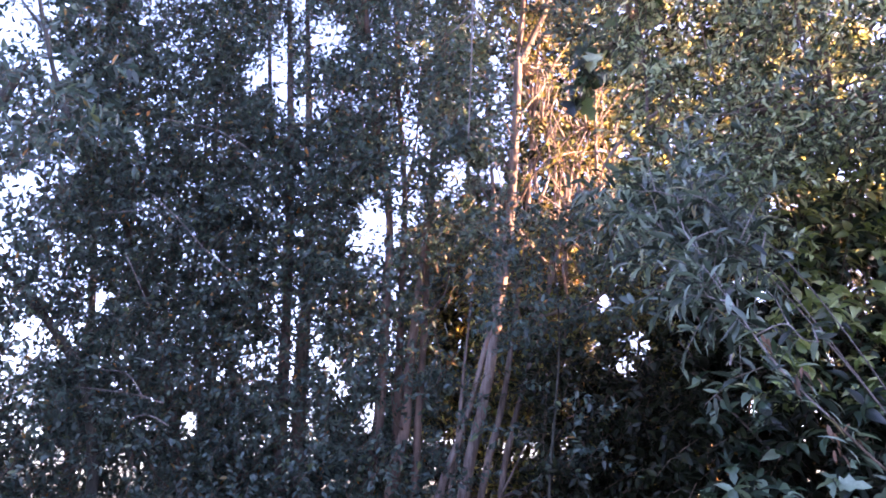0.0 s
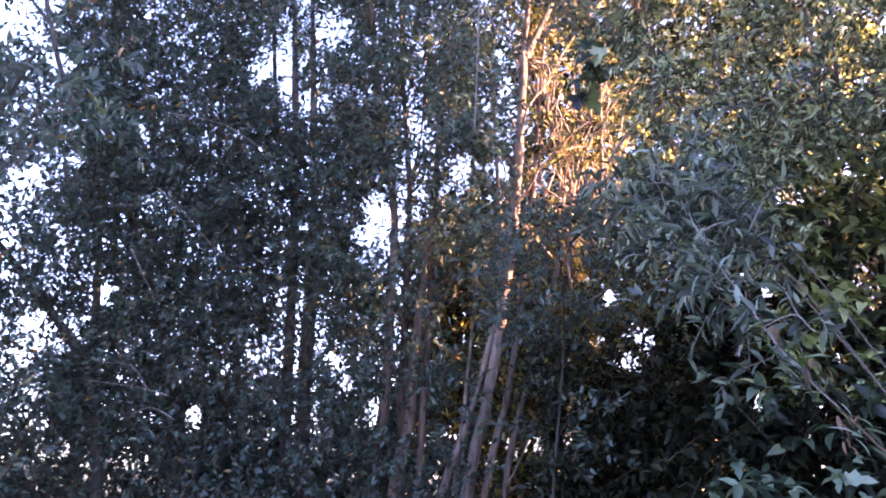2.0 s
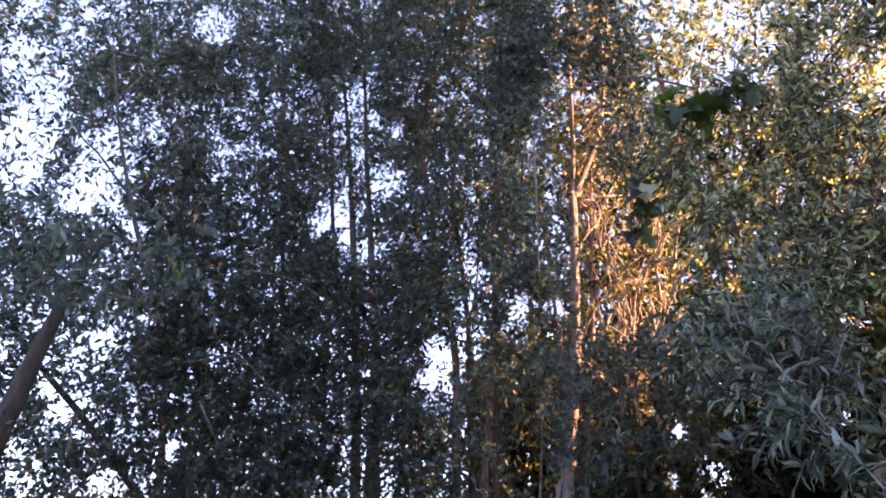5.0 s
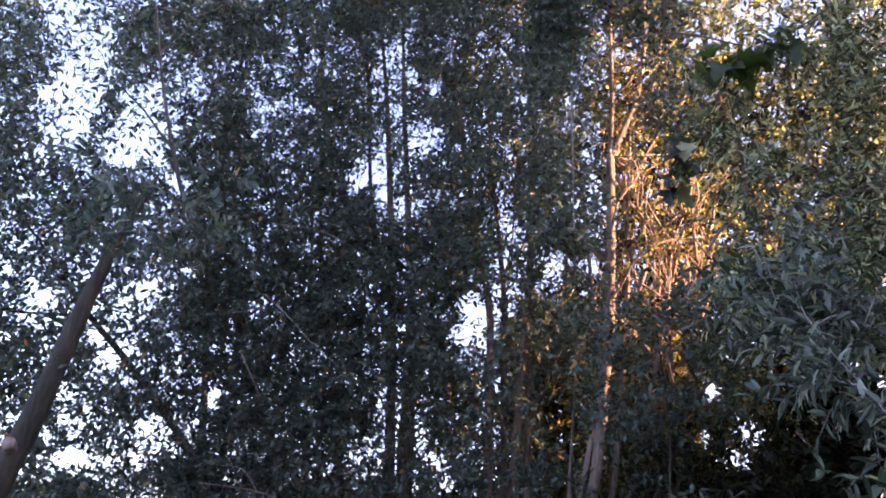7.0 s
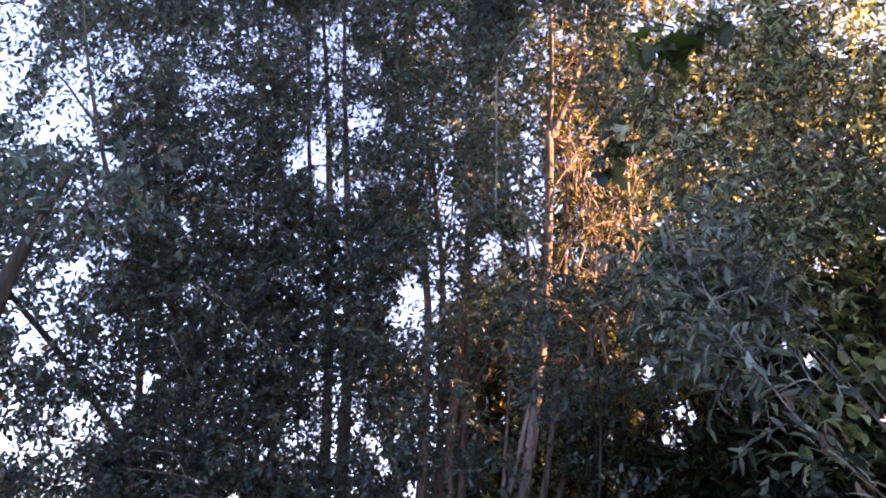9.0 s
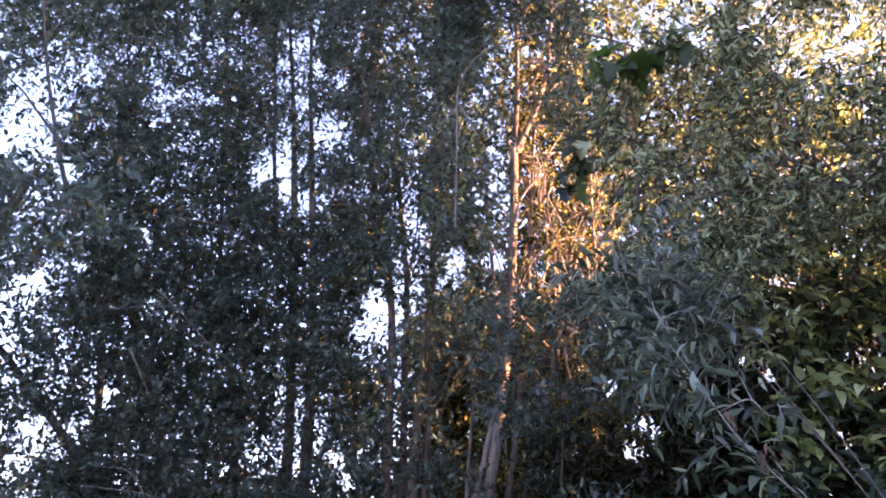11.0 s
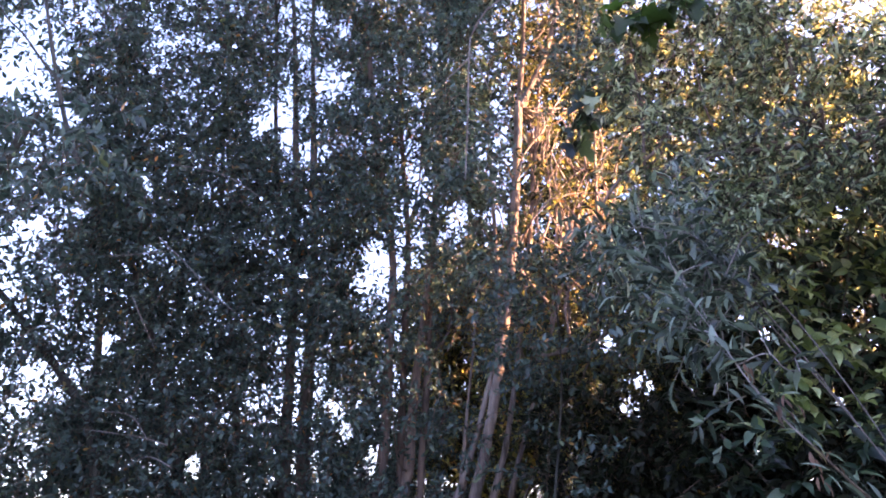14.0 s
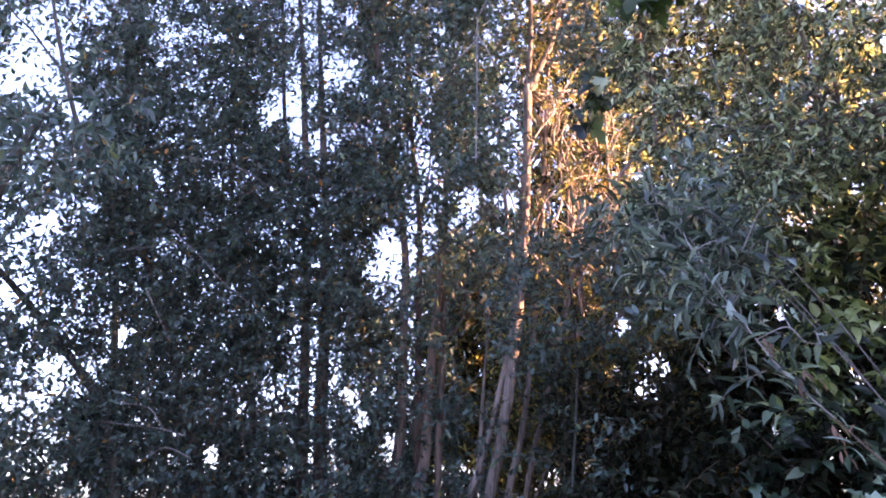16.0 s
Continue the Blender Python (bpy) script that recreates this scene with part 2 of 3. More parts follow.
def twig_mesh(name, lines, r):
    """Thin three-sided twigs, each bent once."""
    a, b, c = lines
    n = len(a)
    ring = np.array([(1, 0, -0.5), (-0.5, 0.87, 0.3), (-0.5, -0.87, 0.3)])
    rows = [p[:, None] + ring[None] * s for p, s in ((a, r), (b, r * 0.8), (c, r * 0.35))]
    verts = np.concatenate(rows, 1).reshape(-1, 3)
    quad = np.array([(i * 3 + k, i * 3 + (k + 1) % 3, i * 3 + 3 + (k + 1) % 3, i * 3 + 3 + k) for i in range(2) for k in range(3)])
    faces = (quad[None] + (np.arange(n) * 9)[:, None, None]).reshape(-1, 4)
    return quads_mesh(name, verts, faces)


# Openings in the grove's crowns through which the sky shows, placed to fit the camera's view: x and z on the grove's
# middle plane, half width, half height.
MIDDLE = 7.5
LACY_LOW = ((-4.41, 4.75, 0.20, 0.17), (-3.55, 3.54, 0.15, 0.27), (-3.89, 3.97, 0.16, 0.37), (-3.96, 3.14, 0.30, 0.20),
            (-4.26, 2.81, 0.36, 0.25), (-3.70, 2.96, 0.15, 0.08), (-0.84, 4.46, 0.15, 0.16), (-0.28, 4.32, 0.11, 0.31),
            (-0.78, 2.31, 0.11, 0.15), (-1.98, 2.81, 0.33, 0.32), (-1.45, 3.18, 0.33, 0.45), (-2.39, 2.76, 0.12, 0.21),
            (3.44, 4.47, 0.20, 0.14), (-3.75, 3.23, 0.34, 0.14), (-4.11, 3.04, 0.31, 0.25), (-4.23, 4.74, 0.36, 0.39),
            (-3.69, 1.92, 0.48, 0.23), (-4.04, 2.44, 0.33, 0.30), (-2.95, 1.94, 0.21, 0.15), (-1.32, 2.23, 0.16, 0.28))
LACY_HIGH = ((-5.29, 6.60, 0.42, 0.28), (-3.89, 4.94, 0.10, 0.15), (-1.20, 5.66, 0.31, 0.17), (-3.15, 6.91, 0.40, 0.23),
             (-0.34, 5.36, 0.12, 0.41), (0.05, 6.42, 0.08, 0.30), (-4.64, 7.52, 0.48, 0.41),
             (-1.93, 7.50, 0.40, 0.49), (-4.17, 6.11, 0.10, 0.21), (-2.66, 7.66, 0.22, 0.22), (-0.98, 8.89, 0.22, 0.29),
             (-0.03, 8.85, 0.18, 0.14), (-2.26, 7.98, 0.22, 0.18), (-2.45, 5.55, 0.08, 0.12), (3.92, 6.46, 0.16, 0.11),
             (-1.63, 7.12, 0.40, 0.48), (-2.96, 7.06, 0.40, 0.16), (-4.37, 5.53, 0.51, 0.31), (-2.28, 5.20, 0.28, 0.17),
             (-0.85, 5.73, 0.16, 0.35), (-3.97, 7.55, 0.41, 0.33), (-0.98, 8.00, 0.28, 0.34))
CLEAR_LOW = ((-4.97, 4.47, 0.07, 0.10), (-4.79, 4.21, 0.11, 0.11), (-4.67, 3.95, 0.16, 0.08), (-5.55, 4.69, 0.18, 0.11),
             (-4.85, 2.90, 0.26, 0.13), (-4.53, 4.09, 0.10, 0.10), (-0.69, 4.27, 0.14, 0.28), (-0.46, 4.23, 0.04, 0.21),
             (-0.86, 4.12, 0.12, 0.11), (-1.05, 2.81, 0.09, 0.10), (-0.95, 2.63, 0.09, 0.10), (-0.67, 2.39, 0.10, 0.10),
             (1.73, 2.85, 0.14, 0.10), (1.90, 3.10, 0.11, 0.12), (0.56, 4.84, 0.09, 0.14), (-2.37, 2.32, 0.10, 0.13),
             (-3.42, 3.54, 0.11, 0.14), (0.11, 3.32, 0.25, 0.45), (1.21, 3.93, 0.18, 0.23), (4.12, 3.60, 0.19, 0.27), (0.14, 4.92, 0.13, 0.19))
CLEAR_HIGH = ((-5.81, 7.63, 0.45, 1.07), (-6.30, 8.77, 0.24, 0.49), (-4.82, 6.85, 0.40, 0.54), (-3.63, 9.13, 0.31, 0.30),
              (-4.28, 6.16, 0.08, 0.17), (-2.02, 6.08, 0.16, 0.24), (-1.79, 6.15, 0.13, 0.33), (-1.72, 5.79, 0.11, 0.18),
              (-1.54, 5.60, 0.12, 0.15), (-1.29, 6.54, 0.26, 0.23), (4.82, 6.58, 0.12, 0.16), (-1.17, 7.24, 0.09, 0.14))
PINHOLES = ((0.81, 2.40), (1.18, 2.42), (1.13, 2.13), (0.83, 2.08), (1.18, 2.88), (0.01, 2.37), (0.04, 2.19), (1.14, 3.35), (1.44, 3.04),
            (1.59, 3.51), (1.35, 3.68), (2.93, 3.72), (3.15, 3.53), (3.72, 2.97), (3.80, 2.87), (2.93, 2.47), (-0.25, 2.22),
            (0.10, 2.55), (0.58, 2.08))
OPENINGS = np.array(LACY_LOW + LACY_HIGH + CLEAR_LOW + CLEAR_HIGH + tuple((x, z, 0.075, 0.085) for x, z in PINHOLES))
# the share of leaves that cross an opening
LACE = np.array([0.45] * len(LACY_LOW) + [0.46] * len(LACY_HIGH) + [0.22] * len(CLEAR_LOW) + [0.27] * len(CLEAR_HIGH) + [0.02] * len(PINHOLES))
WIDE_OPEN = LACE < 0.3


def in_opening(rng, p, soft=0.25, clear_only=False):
    """True where a twig or leaf would grow into an opening; the openings follow sight lines from the camera's start."""
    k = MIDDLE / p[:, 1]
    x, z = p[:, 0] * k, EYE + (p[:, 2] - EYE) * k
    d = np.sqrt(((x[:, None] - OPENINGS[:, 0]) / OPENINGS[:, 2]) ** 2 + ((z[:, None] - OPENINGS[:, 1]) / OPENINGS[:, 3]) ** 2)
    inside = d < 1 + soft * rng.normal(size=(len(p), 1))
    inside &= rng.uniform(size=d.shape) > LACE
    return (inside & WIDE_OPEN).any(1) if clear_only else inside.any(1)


def clumped(p, scale, cut, seed):
    """Keeps the points where a cloudy field is high, so that leaves stand in clumps."""
    keep = [noise.noise(Vector(q) * scale + Vector((seed, 0, 0))) + 0.45 * noise.noise(Vector(q) * scale * 2.7 + Vector((0, seed, 0))) > cut for q in p]
    return p[np.array(keep)]


def crown(parent, rng, low, high, count, material, leaf=0.068, wide=0.43, outline=PLAIN, twig=(0.22, 0.45), leaves=14,
          scale=1.5, cut=-0.22, rise=0.5, droop=0.25, label="", open_to_sky=True, bare=(0, 0), thin=(99, 1)):
    """A crown of many leafy twigs between two corners of a box."""
    p = rng.uniform(low, high, (count, 3))
    p = clumped(p, scale, cut, parent.location.x * 3.1)
    p = p[(p[:, 2] > bare[0] + 0.35 * rng.normal(size=len(p))) | (p[:, 1] > bare[1]) | (rng.uniform(size=len(p)) < 0.5)]
    p = p[(p[:, 2] < thin[0]) | (rng.uniform(size=len(p)) < thin[1])]
    way = unit(rng.normal(size=p.shape) + np.array([0, -0.15, rise]))
    length = rng.uniform(*twig, len(p))
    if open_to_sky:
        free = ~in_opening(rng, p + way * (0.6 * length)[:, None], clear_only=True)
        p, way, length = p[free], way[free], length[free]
    v, q, lines = sprigs(rng, p, way, length, leaves, leaf, wide, outline, droop, gaps=open_to_sky)
    tagged(link_part("crown", quads_mesh("crown", v, q), material, parent, label, smooth=False), kind="stuff")
    tagged(link_part("twig", twig_mesh("twig", lines, 0.004), twig_brown, parent), kind="stuff")
    return p


def side_branches(parent, rng, stems, targets, count, material, r=0.016):
    """Thin boughs from the stems out to leafy twigs."""
    for i in rng.choice(len(targets), min(count, len(targets)), replace=False):
        t = Vector(targets[i])
        stem = min(stems, key=lambda s: min((Vector(q) - t).length for q in s))
        below = [Vector(q) for q in stem if q[2] < t.z - 0.15] or [Vector(stem[0])]
        b = min(below, key=lambda q: (q - t).length)
        if (b - t).length > 2.6 or b.z < 1.0:
            continue
        m = b.lerp(t, 0.5) + Vector((rng.normal() * 0.10, rng.normal() * 0.08, -0.12))
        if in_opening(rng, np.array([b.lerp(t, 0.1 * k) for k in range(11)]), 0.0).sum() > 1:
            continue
        limb("branch", [b, m, t], r * rng.uniform(0.6, 1.2), 0.004, material, parent, sides=5, steps=3)


def stem(y, pts, lean=0.0):
    """A stem's line from its x and z places; it leans back by so much a metre."""
    return [(x, y + lean * (z - 2.0), z) for x, z in pts]


# ---- ground ----
def build_ground():
    rng = np.random.default_rng(3)
    me = bpy.data.meshes.new("ground")
    bm = bmesh.new()
    edges = [-600, -150, -40, -16] + list(np.linspace(-10, 14, 41)) + [20, 45, 150, 600]
    grid = [[bm.verts.new((x, y, 0.05 * noise.noise(Vector((x, y, 0)) * 0.6) if abs(x) < 30 and abs(y) < 30 else 0.0)) for y in edges] for x in edges]
    for i in range(len(edges) - 1):
        for j in range(len(edges) - 1):
            bm.faces.new((grid[i][j], grid[i + 1][j], grid[i + 1][j + 1], grid[i][j + 1]))
    bm.to_mesh(me)
    bm.free()
    m, nt, p = shader("leaf_litter")
    co = nt.nodes.new("ShaderNodeTexCoord")
    a = add(nt, "ShaderNodeTexNoise", Scale=1.2, Detail=8.0)
    b = add(nt, "ShaderNodeTexVoronoi", Scale=26.0)
    nt.links.new(co.outputs["Object"], a.inputs["Vector"])
    nt.links.new(co.outputs["Object"], b.inputs["Vector"])
    mix = nt.nodes.new("ShaderNodeMix")
    mix.data_type = "RGBA"
    nt.links.new(b.outputs["Distance"], mix.inputs["Factor"])
    nt.links.new(ramp(nt, a.outputs["Fac"], [(0.35, (0.05, 0.04, 0.025)), (0.65, (0.07, 0.09, 0.03))]), mix.inputs["A"])
    nt.links.new(ramp(nt, a.outputs["Fac"], [(0.35, (0.14, 0.09, 0.05)), (0.65, (0.09, 0.11, 0.04))]), mix.inputs["B"])
    nt.links.new(mix.outputs["Result"], p.inputs["Base Color"])
    p.inputs["Roughness"].default_value = 0.95
    bump = add(nt, "ShaderNodeBump", Strength=0.6, Distance=0.03)
    nt.links.new(b.outputs["Distance"], bump.inputs["Height"])
    nt.links.new(bump.outputs[0], p.inputs["Normal"])
    me.materials.append(m)
    me.shade_smooth()
    tagged(new("ground", me), "brown leaf litter and thin grass under the trees", "ground", kind="structure")


build_ground()


# ---- unseen wall added beside the clearing to block the low sun and bounce light ----
def build_wall():
    me = bpy.data.meshes.new("shade_wall")
    bm = bmesh.new()
    bmesh.ops.create_cube(bm, size=1, matrix=Matrix.Translation((6.2, -2.86, 5.5)) @ Matrix.Diagonal((0.3, 18.28, 11.0, 1)))
    bm.to_mesh(me)
    bm.free()
    m, nt, p = shader("pale_wall")
    n = add(nt, "ShaderNodeTexNoise", Scale=5.0, Detail=8.0)
    # Pale so that the added wall reflects light onto the shrubs.
    nt.links.new(ramp(nt, n.outputs["Fac"], [(0.3, (0.62, 0.60, 0.55)), (0.7, (0.74, 0.72, 0.67))]), p.inputs["Base Color"])
    p.inputs["Roughness"].default_value = 0.9
    me.materials.append(m)
    tagged(new("shade_wall", me), "plain pale wall added unseen beside the clearing to shape light", "wall", kind="structure")


build_wall()

# ---- the grove ----
GROVE = "tall slender trees of the grove"


def tree(name, label, base, stems, bark, low, high, count, seed, material=None, boughs=22, **crown_args):
    """stems: (y, first radius, last radius, places, backward lean)."""
    rng = np.random.default_rng(seed)
    t = thing(name, label, "tree", base, GROVE)
    lines = []
    for y, r0, r1, pts, lean in stems:
        line = stem(y, pts, lean)
        foot = line[0]
        if foot[2] < 2.0:
            k = 0.7 * foot[2] / (line[1][2] - foot[2])
            line = [(foot[0] - (line[1][0] - foot[0]) * k, foot[1] * 0.5 + base[1] * 0.5, -0.05)] + line
        limb("trunk" if foot[2] < 2.0 else "branch", line, r0, r1, bark, t, flare=0.3 if foot[2] < 2.0 else 0.0)
        lines.append(line)
    p = crown(t, rng, low, high, count, material or leaf_small, **crown_args)
    side_branches(t, rng, lines, p, boughs, bark)
    return t


forked = tree("tree", "sunlit multi-stemmed tree with tan bark and a forked stem", (0.25, 7.1, 0), (
    (7.0, .054, .042, ((.17, 1.65), (.37, 2.51), (.52, 3.33), (.64, 4.22), (.71, 5.05), (.77, 5.92)), 0.0),
    (7.0, .040, .012, ((.77, 5.85), (.80, 6.20), (.84, 6.62), (.90, 7.71), (1.0, 9.2)), 0.0),
    (7.0, .040, .018, ((.77, 5.85), (.94, 6.20), (1.07, 6.50), (1.21, 7.04), (1.3, 7.9)), 0.0),
    (7.1, .038, .018, ((-.04, 1.65), (.16, 2.18), (.34, 2.78), (.51, 3.58), (.48, 4.73), (.45, 5.68)), 0.0),
    (7.2, .040, .015, ((.33, 1.65), (.52, 2.38), (.62, 2.90), (.81, 4.18), (.93, 5.41), (1.07, 6.76)), 0.0),
    (7.2, .030, .012, ((.06, 1.65), (.14, 2.23), (.19, 2.74), (.30, 3.72)), 0.0),
    (7.3, .035, .012, ((.51, 1.65), (.62, 2.19), (.74, 2.60), (.95, 3.30), (1.28, 4.51), (1.52, 5.26)), 0.0)),
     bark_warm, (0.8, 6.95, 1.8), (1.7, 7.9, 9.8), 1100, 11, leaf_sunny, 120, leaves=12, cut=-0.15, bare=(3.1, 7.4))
upright = tree("tree", "tall dark tree with several reddish-grey upright stems", (-0.4, 7.3, 0), (
    (7.2, .062, .025, ((-.47, 1.65), (-.35, 2.23), (-.32, 2.64), (-.26, 3.27), (-.20, 3.77), (-.11, 4.78), (.01, 6.76)), 0.0),
    (7.2, .060, .025, ((-.67, 1.65), (-.57, 2.44), (-.54, 3.27), (-.52, 4.18), (-.64, 5.09), (-.80, 6.34), (-.90, 7.50)), 0.0),
    (7.4, .045, .020, ((-.43, 1.65), (-.42, 2.88), (-.40, 3.78), (-.39, 4.62), (-.48, 5.85), (-.53, 7.28)), 0.0),
    (7.3, .045, .015, ((-.25, 1.65), (-.22, 2.45), (-.17, 3.30), (-.14, 4.09), (-.08, 5.46), (-.06, 6.84)), 0.0)),
     bark_tan, (-1.2, 6.5, 0.5), (0.3, 7.75, 9.8), 6600, 12, None, 34, cut=-0.24, bare=(4.4, 7.42), thin=(5.6, 0.78))
tree("tree", "tall dark tree with two close grey stems", (-1.45, 7.6, 0), (
    (7.6, .078, .010, ((-1.34, 1.66), (-1.37, 2.38), (-1.36, 3.14), (-1.37, 4.20), (-1.45, 5.62), (-1.54, 7.05), (-1.60, 8.3), (-1.70, 9.5)), 0.0),
    (7.6, .078, .010, ((-1.53, 1.66), (-1.55, 2.48), (-1.55, 3.14), (-1.58, 4.32), (-1.67, 5.96), (-1.75, 7.05), (-1.86, 8.2), (-1.95, 9.4)), 0.0),
    (7.7, .030, .015, ((-1.81, 5.00), (-1.93, 6.16), (-1.99, 7.12), (-2.1, 8.4)), 0.0)),
     bark_dark, (-2.3, 6.8, 0.5), (-0.7, 8.2, 9.8), 6800, 13, None, 34, cut=-0.36, thin=(5.6, 0.78))
slim = tree("tree", "slim dark tree with pale dead twigs and a leaning bough", (-2.3, 7.6, 0), (
    (7.6, .055, .015, ((-1.89, 1.66), (-2.02, 2.59), (-2.13, 3.37), (-2.28, 4.20), (-2.44, 5.28), (-2.5, 7.0)), 0.0),
    (7.5, .065, .020, ((-2.40, 1.66), (-2.52, 2.26), (-2.67, 2.79), (-2.90, 3.46), (-3.12, 3.98), (-3.32, 4.72), (-3.5, 6.0)), 0.0),
    (7.6, .040, .015, ((-2.22, 1.66), (-2.34, 2.48), (-2.43, 3.25), (-2.47, 4.32), (-2.6, 6.2)), 0.0)),
     bark_dark, (-4.0, 6.8, 0.5), (-2.0, 8.3, 9.6), 8600, 14, None, 34, cut=-0.44, thin=(5.6, 0.8))
leaning = tree("tree", "thick leaning tree with very dark grey bark at the clearing's edge", (-5.0, 5.9, 0), (
    (5.6, .155, .012, ((-4.50, 1.65), (-4.22, 2.37), (-4.02, 2.96), (-3.84, 3.70), (-3.68, 4.28), (-3.47, 4.82), (-3.38, 5.02)), 0.0),
    (5.4, .024, .010, ((-2.86, 4.39), (-3.04, 4.80), (-3.16, 5.16), (-3.31, 5.63), (-3.47, 6.23), (-3.6, 6.8)), 0.0),
    (5.4, .014, .005, ((-3.16, 5.16), (-3.36, 5.41), (-3.54, 5.64), (-3.72, 5.82), (-3.85, 6.05)), 0.0),
    (6.9, .055, .025, ((-2.95, 1.65), (-3.12, 2.54), (-3.34, 2.90), (-3.96, 3.61), (-4.56, 4.21), (-4.9, 4.6)), 0.0)),
     bark_darkest, (-7.2, 5.75, 0.5), (-3.3, 7.5, 8.5), 10000, 15, None, 34, cut=-0.25, bare=(4.2, 6.0), leaf=0.078, wide=0.42, leaves=12)
# Lighter warm bark here stands in for sun on a knot.
limb("stub", [(-4.13, 5.56, 2.62), (-4.07, 5.45, 2.64), (-4.04, 5.38, 2.65)], .055, .05, bark_warm, leaning, "brown stub with the sunlight of a knot in its colour", steps=3)
tree("tree", "sunlit yellow-green tree behind the others", (2.9, 8.2, 0), (
    (8.2, .11, .03, ((2.9, 1.6), (2.8, 3.4), (2.6, 5.2), (2.3, 7.2), (2.2, 9.0)), 0.0),
    (8.2, .07, .02, ((2.8, 3.4), (3.4, 4.6), (3.9, 6.2), (4.2, 8.0)), 0.0)),
     bark_tan, (1.1, 7.5, 2.6), (6.0, 9.0, 10.2), 6000, 16, leaf_sun_gold, 50, leaves=13, leaf=0.092, cut=0.02, scale=1.7)
grey = tree("tree", "grey-green tree with narrow leaves over the clearing", (3.9, 5.2, 0), (
    (5.2, .09, .012, ((3.9, 1.6), (3.8, 2.8), (3.7, 4.0), (3.6, 4.8)), 0.0),
    (5.2, .013, .006, ((3.6, 4.75), (2.9, 4.55), (2.15, 4.35), (1.5, 4.2)), 0.0)),
     bark_tan, (1.35, 4.75, 3.75), (4.4, 5.6, 5.75), 2300, 17, leaf_olive, 20, leaf=0.078, wide=0.30, leaves=14, cut=-0.1, thin=(5.4, 0.5))


tree("tree", "shaded dense tree at the back of the grove", (-4.3, 9.3, 0), (
    (9.3, .09, .02, ((-4.3, 1.6), (-4.25, 3.4), (-4.4, 5.2), (-4.3, 6.4)), 0.0),),
     bark_dark, (-6.2, 8.8, 2.4), (-2.9, 9.7, 6.6), 1050, 18, None, 20, leaf=0.115, leaves=8, cut=-0.05, scale=0.9)
tree("tree", "shaded dense tree behind the close grey stems", (-1.7, 9.4, 0), (
    (9.4, .08, .02, ((-1.7, 1.6), (-1.75, 3.4), (-1.6, 5.2)), 0.0),),
     bark_dark, (-3.1, 8.8, 2.4), (0.2, 9.7, 5.0), 440, 19, None, 20, leaf=0.115, leaves=8, cut=-0.05, scale=0.9)


# shaded leaves of the upright tree that hang before the sunlit stems
crown(upright, np.random.default_rng(73), (0.0, 6.1, 4.4), (0.48, 6.6, 9.6), 1400, leaf_small, cut=-0.15)
crown(upright, np.random.default_rng(76), (0.2, 7.15, 4.2), (0.8, 7.7, 9.6), 1250, leaf_small, cut=-0.15)
crown(upright, np.random.default_rng(74), (1.05, 5.9, 5.4), (1.5, 6.3, 8.4), 540, leaf_small, cut=-0.05)
crown(upright, np.random.default_rng(75), (0.5, 5.9, 6.7), (1.2, 6.3, 9.2), 280, leaf_small, cut=-0.05)
crown(grey, np.random.default_rng(78), (1.35, 4.75, 3.1), (2.15, 5.4, 3.9), 330, leaf_olive, leaf=0.078, wide=0.30, cut=-0.1)
# the grey-green tree's upper boughs, and a bare brown one that reaches towards the sunlit stems
crown(grey, np.random.default_rng(77), (2.3, 4.75, 5.5), (4.2, 5.5, 7.0), 1000, leaf_olive, leaf=0.082, wide=0.32, cut=0.08)
limb("branch", [(1.72, 5.30, 4.57), (1.56, 5.15, 4.32), (1.35, 5.05, 4.14), (1.18, 5.00, 3.93), (1.11, 5.00, 3.81)], .016, .009, bark_tan, grey, "bare brown bough", steps=6)
crown(leaning, np.random.default_rng(79), (-4.0, 5.25, 4.2), (-3.3, 5.5, 5.2), 45, leaf_small, leaf=0.085)
# larger leaves on the leaning tree's nearest boughs
crown(leaning, np.random.default_rng(71), (-3.3, 4.3, 3.7), (-2.3, 4.9, 4.5), 90, leaf_small, leaf=0.10, wide=0.34)
# slim bare shoots that catch the sun beside the forked stem
shoots = np.random.default_rng(72)
for _ in range(58):
    x, y, z = shoots.uniform(0.6, 1.7), shoots.uniform(6.9, 7.7), shoots.uniform(3.2, 5.2)
    up, off = shoots.uniform(0.7, 1.9), shoots.normal() * 0.55
    bend = shoots.normal(size=4) * 0.12
    limb("shoot", [(x, y, z), (x + off * 0.3 + bend[0], y + bend[1], z + up * 0.4), (x + off * 0.7 + bend[2], y + bend[3], z + up * 0.7), (x + off, y, z + up)],
         shoots.uniform(.007, .020), .004, bark_warm, forked, sides=5, steps=3)
# bare dead boughs that stand out pale before the leaves
for line in (((-2.29, 2.38), (-2.53, 2.45), (-3.05, 2.52)), ((-2.23, 2.20), (-2.44, 2.29), (-2.64, 2.19)),
             ((-2.57, 4.97), (-2.06, 4.85), (-1.60, 4.54)), ((-2.60, 4.23), (-2.30, 3.95), (-2.08, 3.71), (-1.82, 3.50)),
             ((-3.02, 4.04), (-2.52, 4.09)), ((-2.76, 3.66), (-2.50, 3.19)), ((-2.46, 2.42), (-2.62, 2.62), (-2.85, 2.66))):
    limb("dead_branch", stem(6.5, line), .006, .003, bark_dead, slim, "pale bare dead branch", sides=6, steps=4)
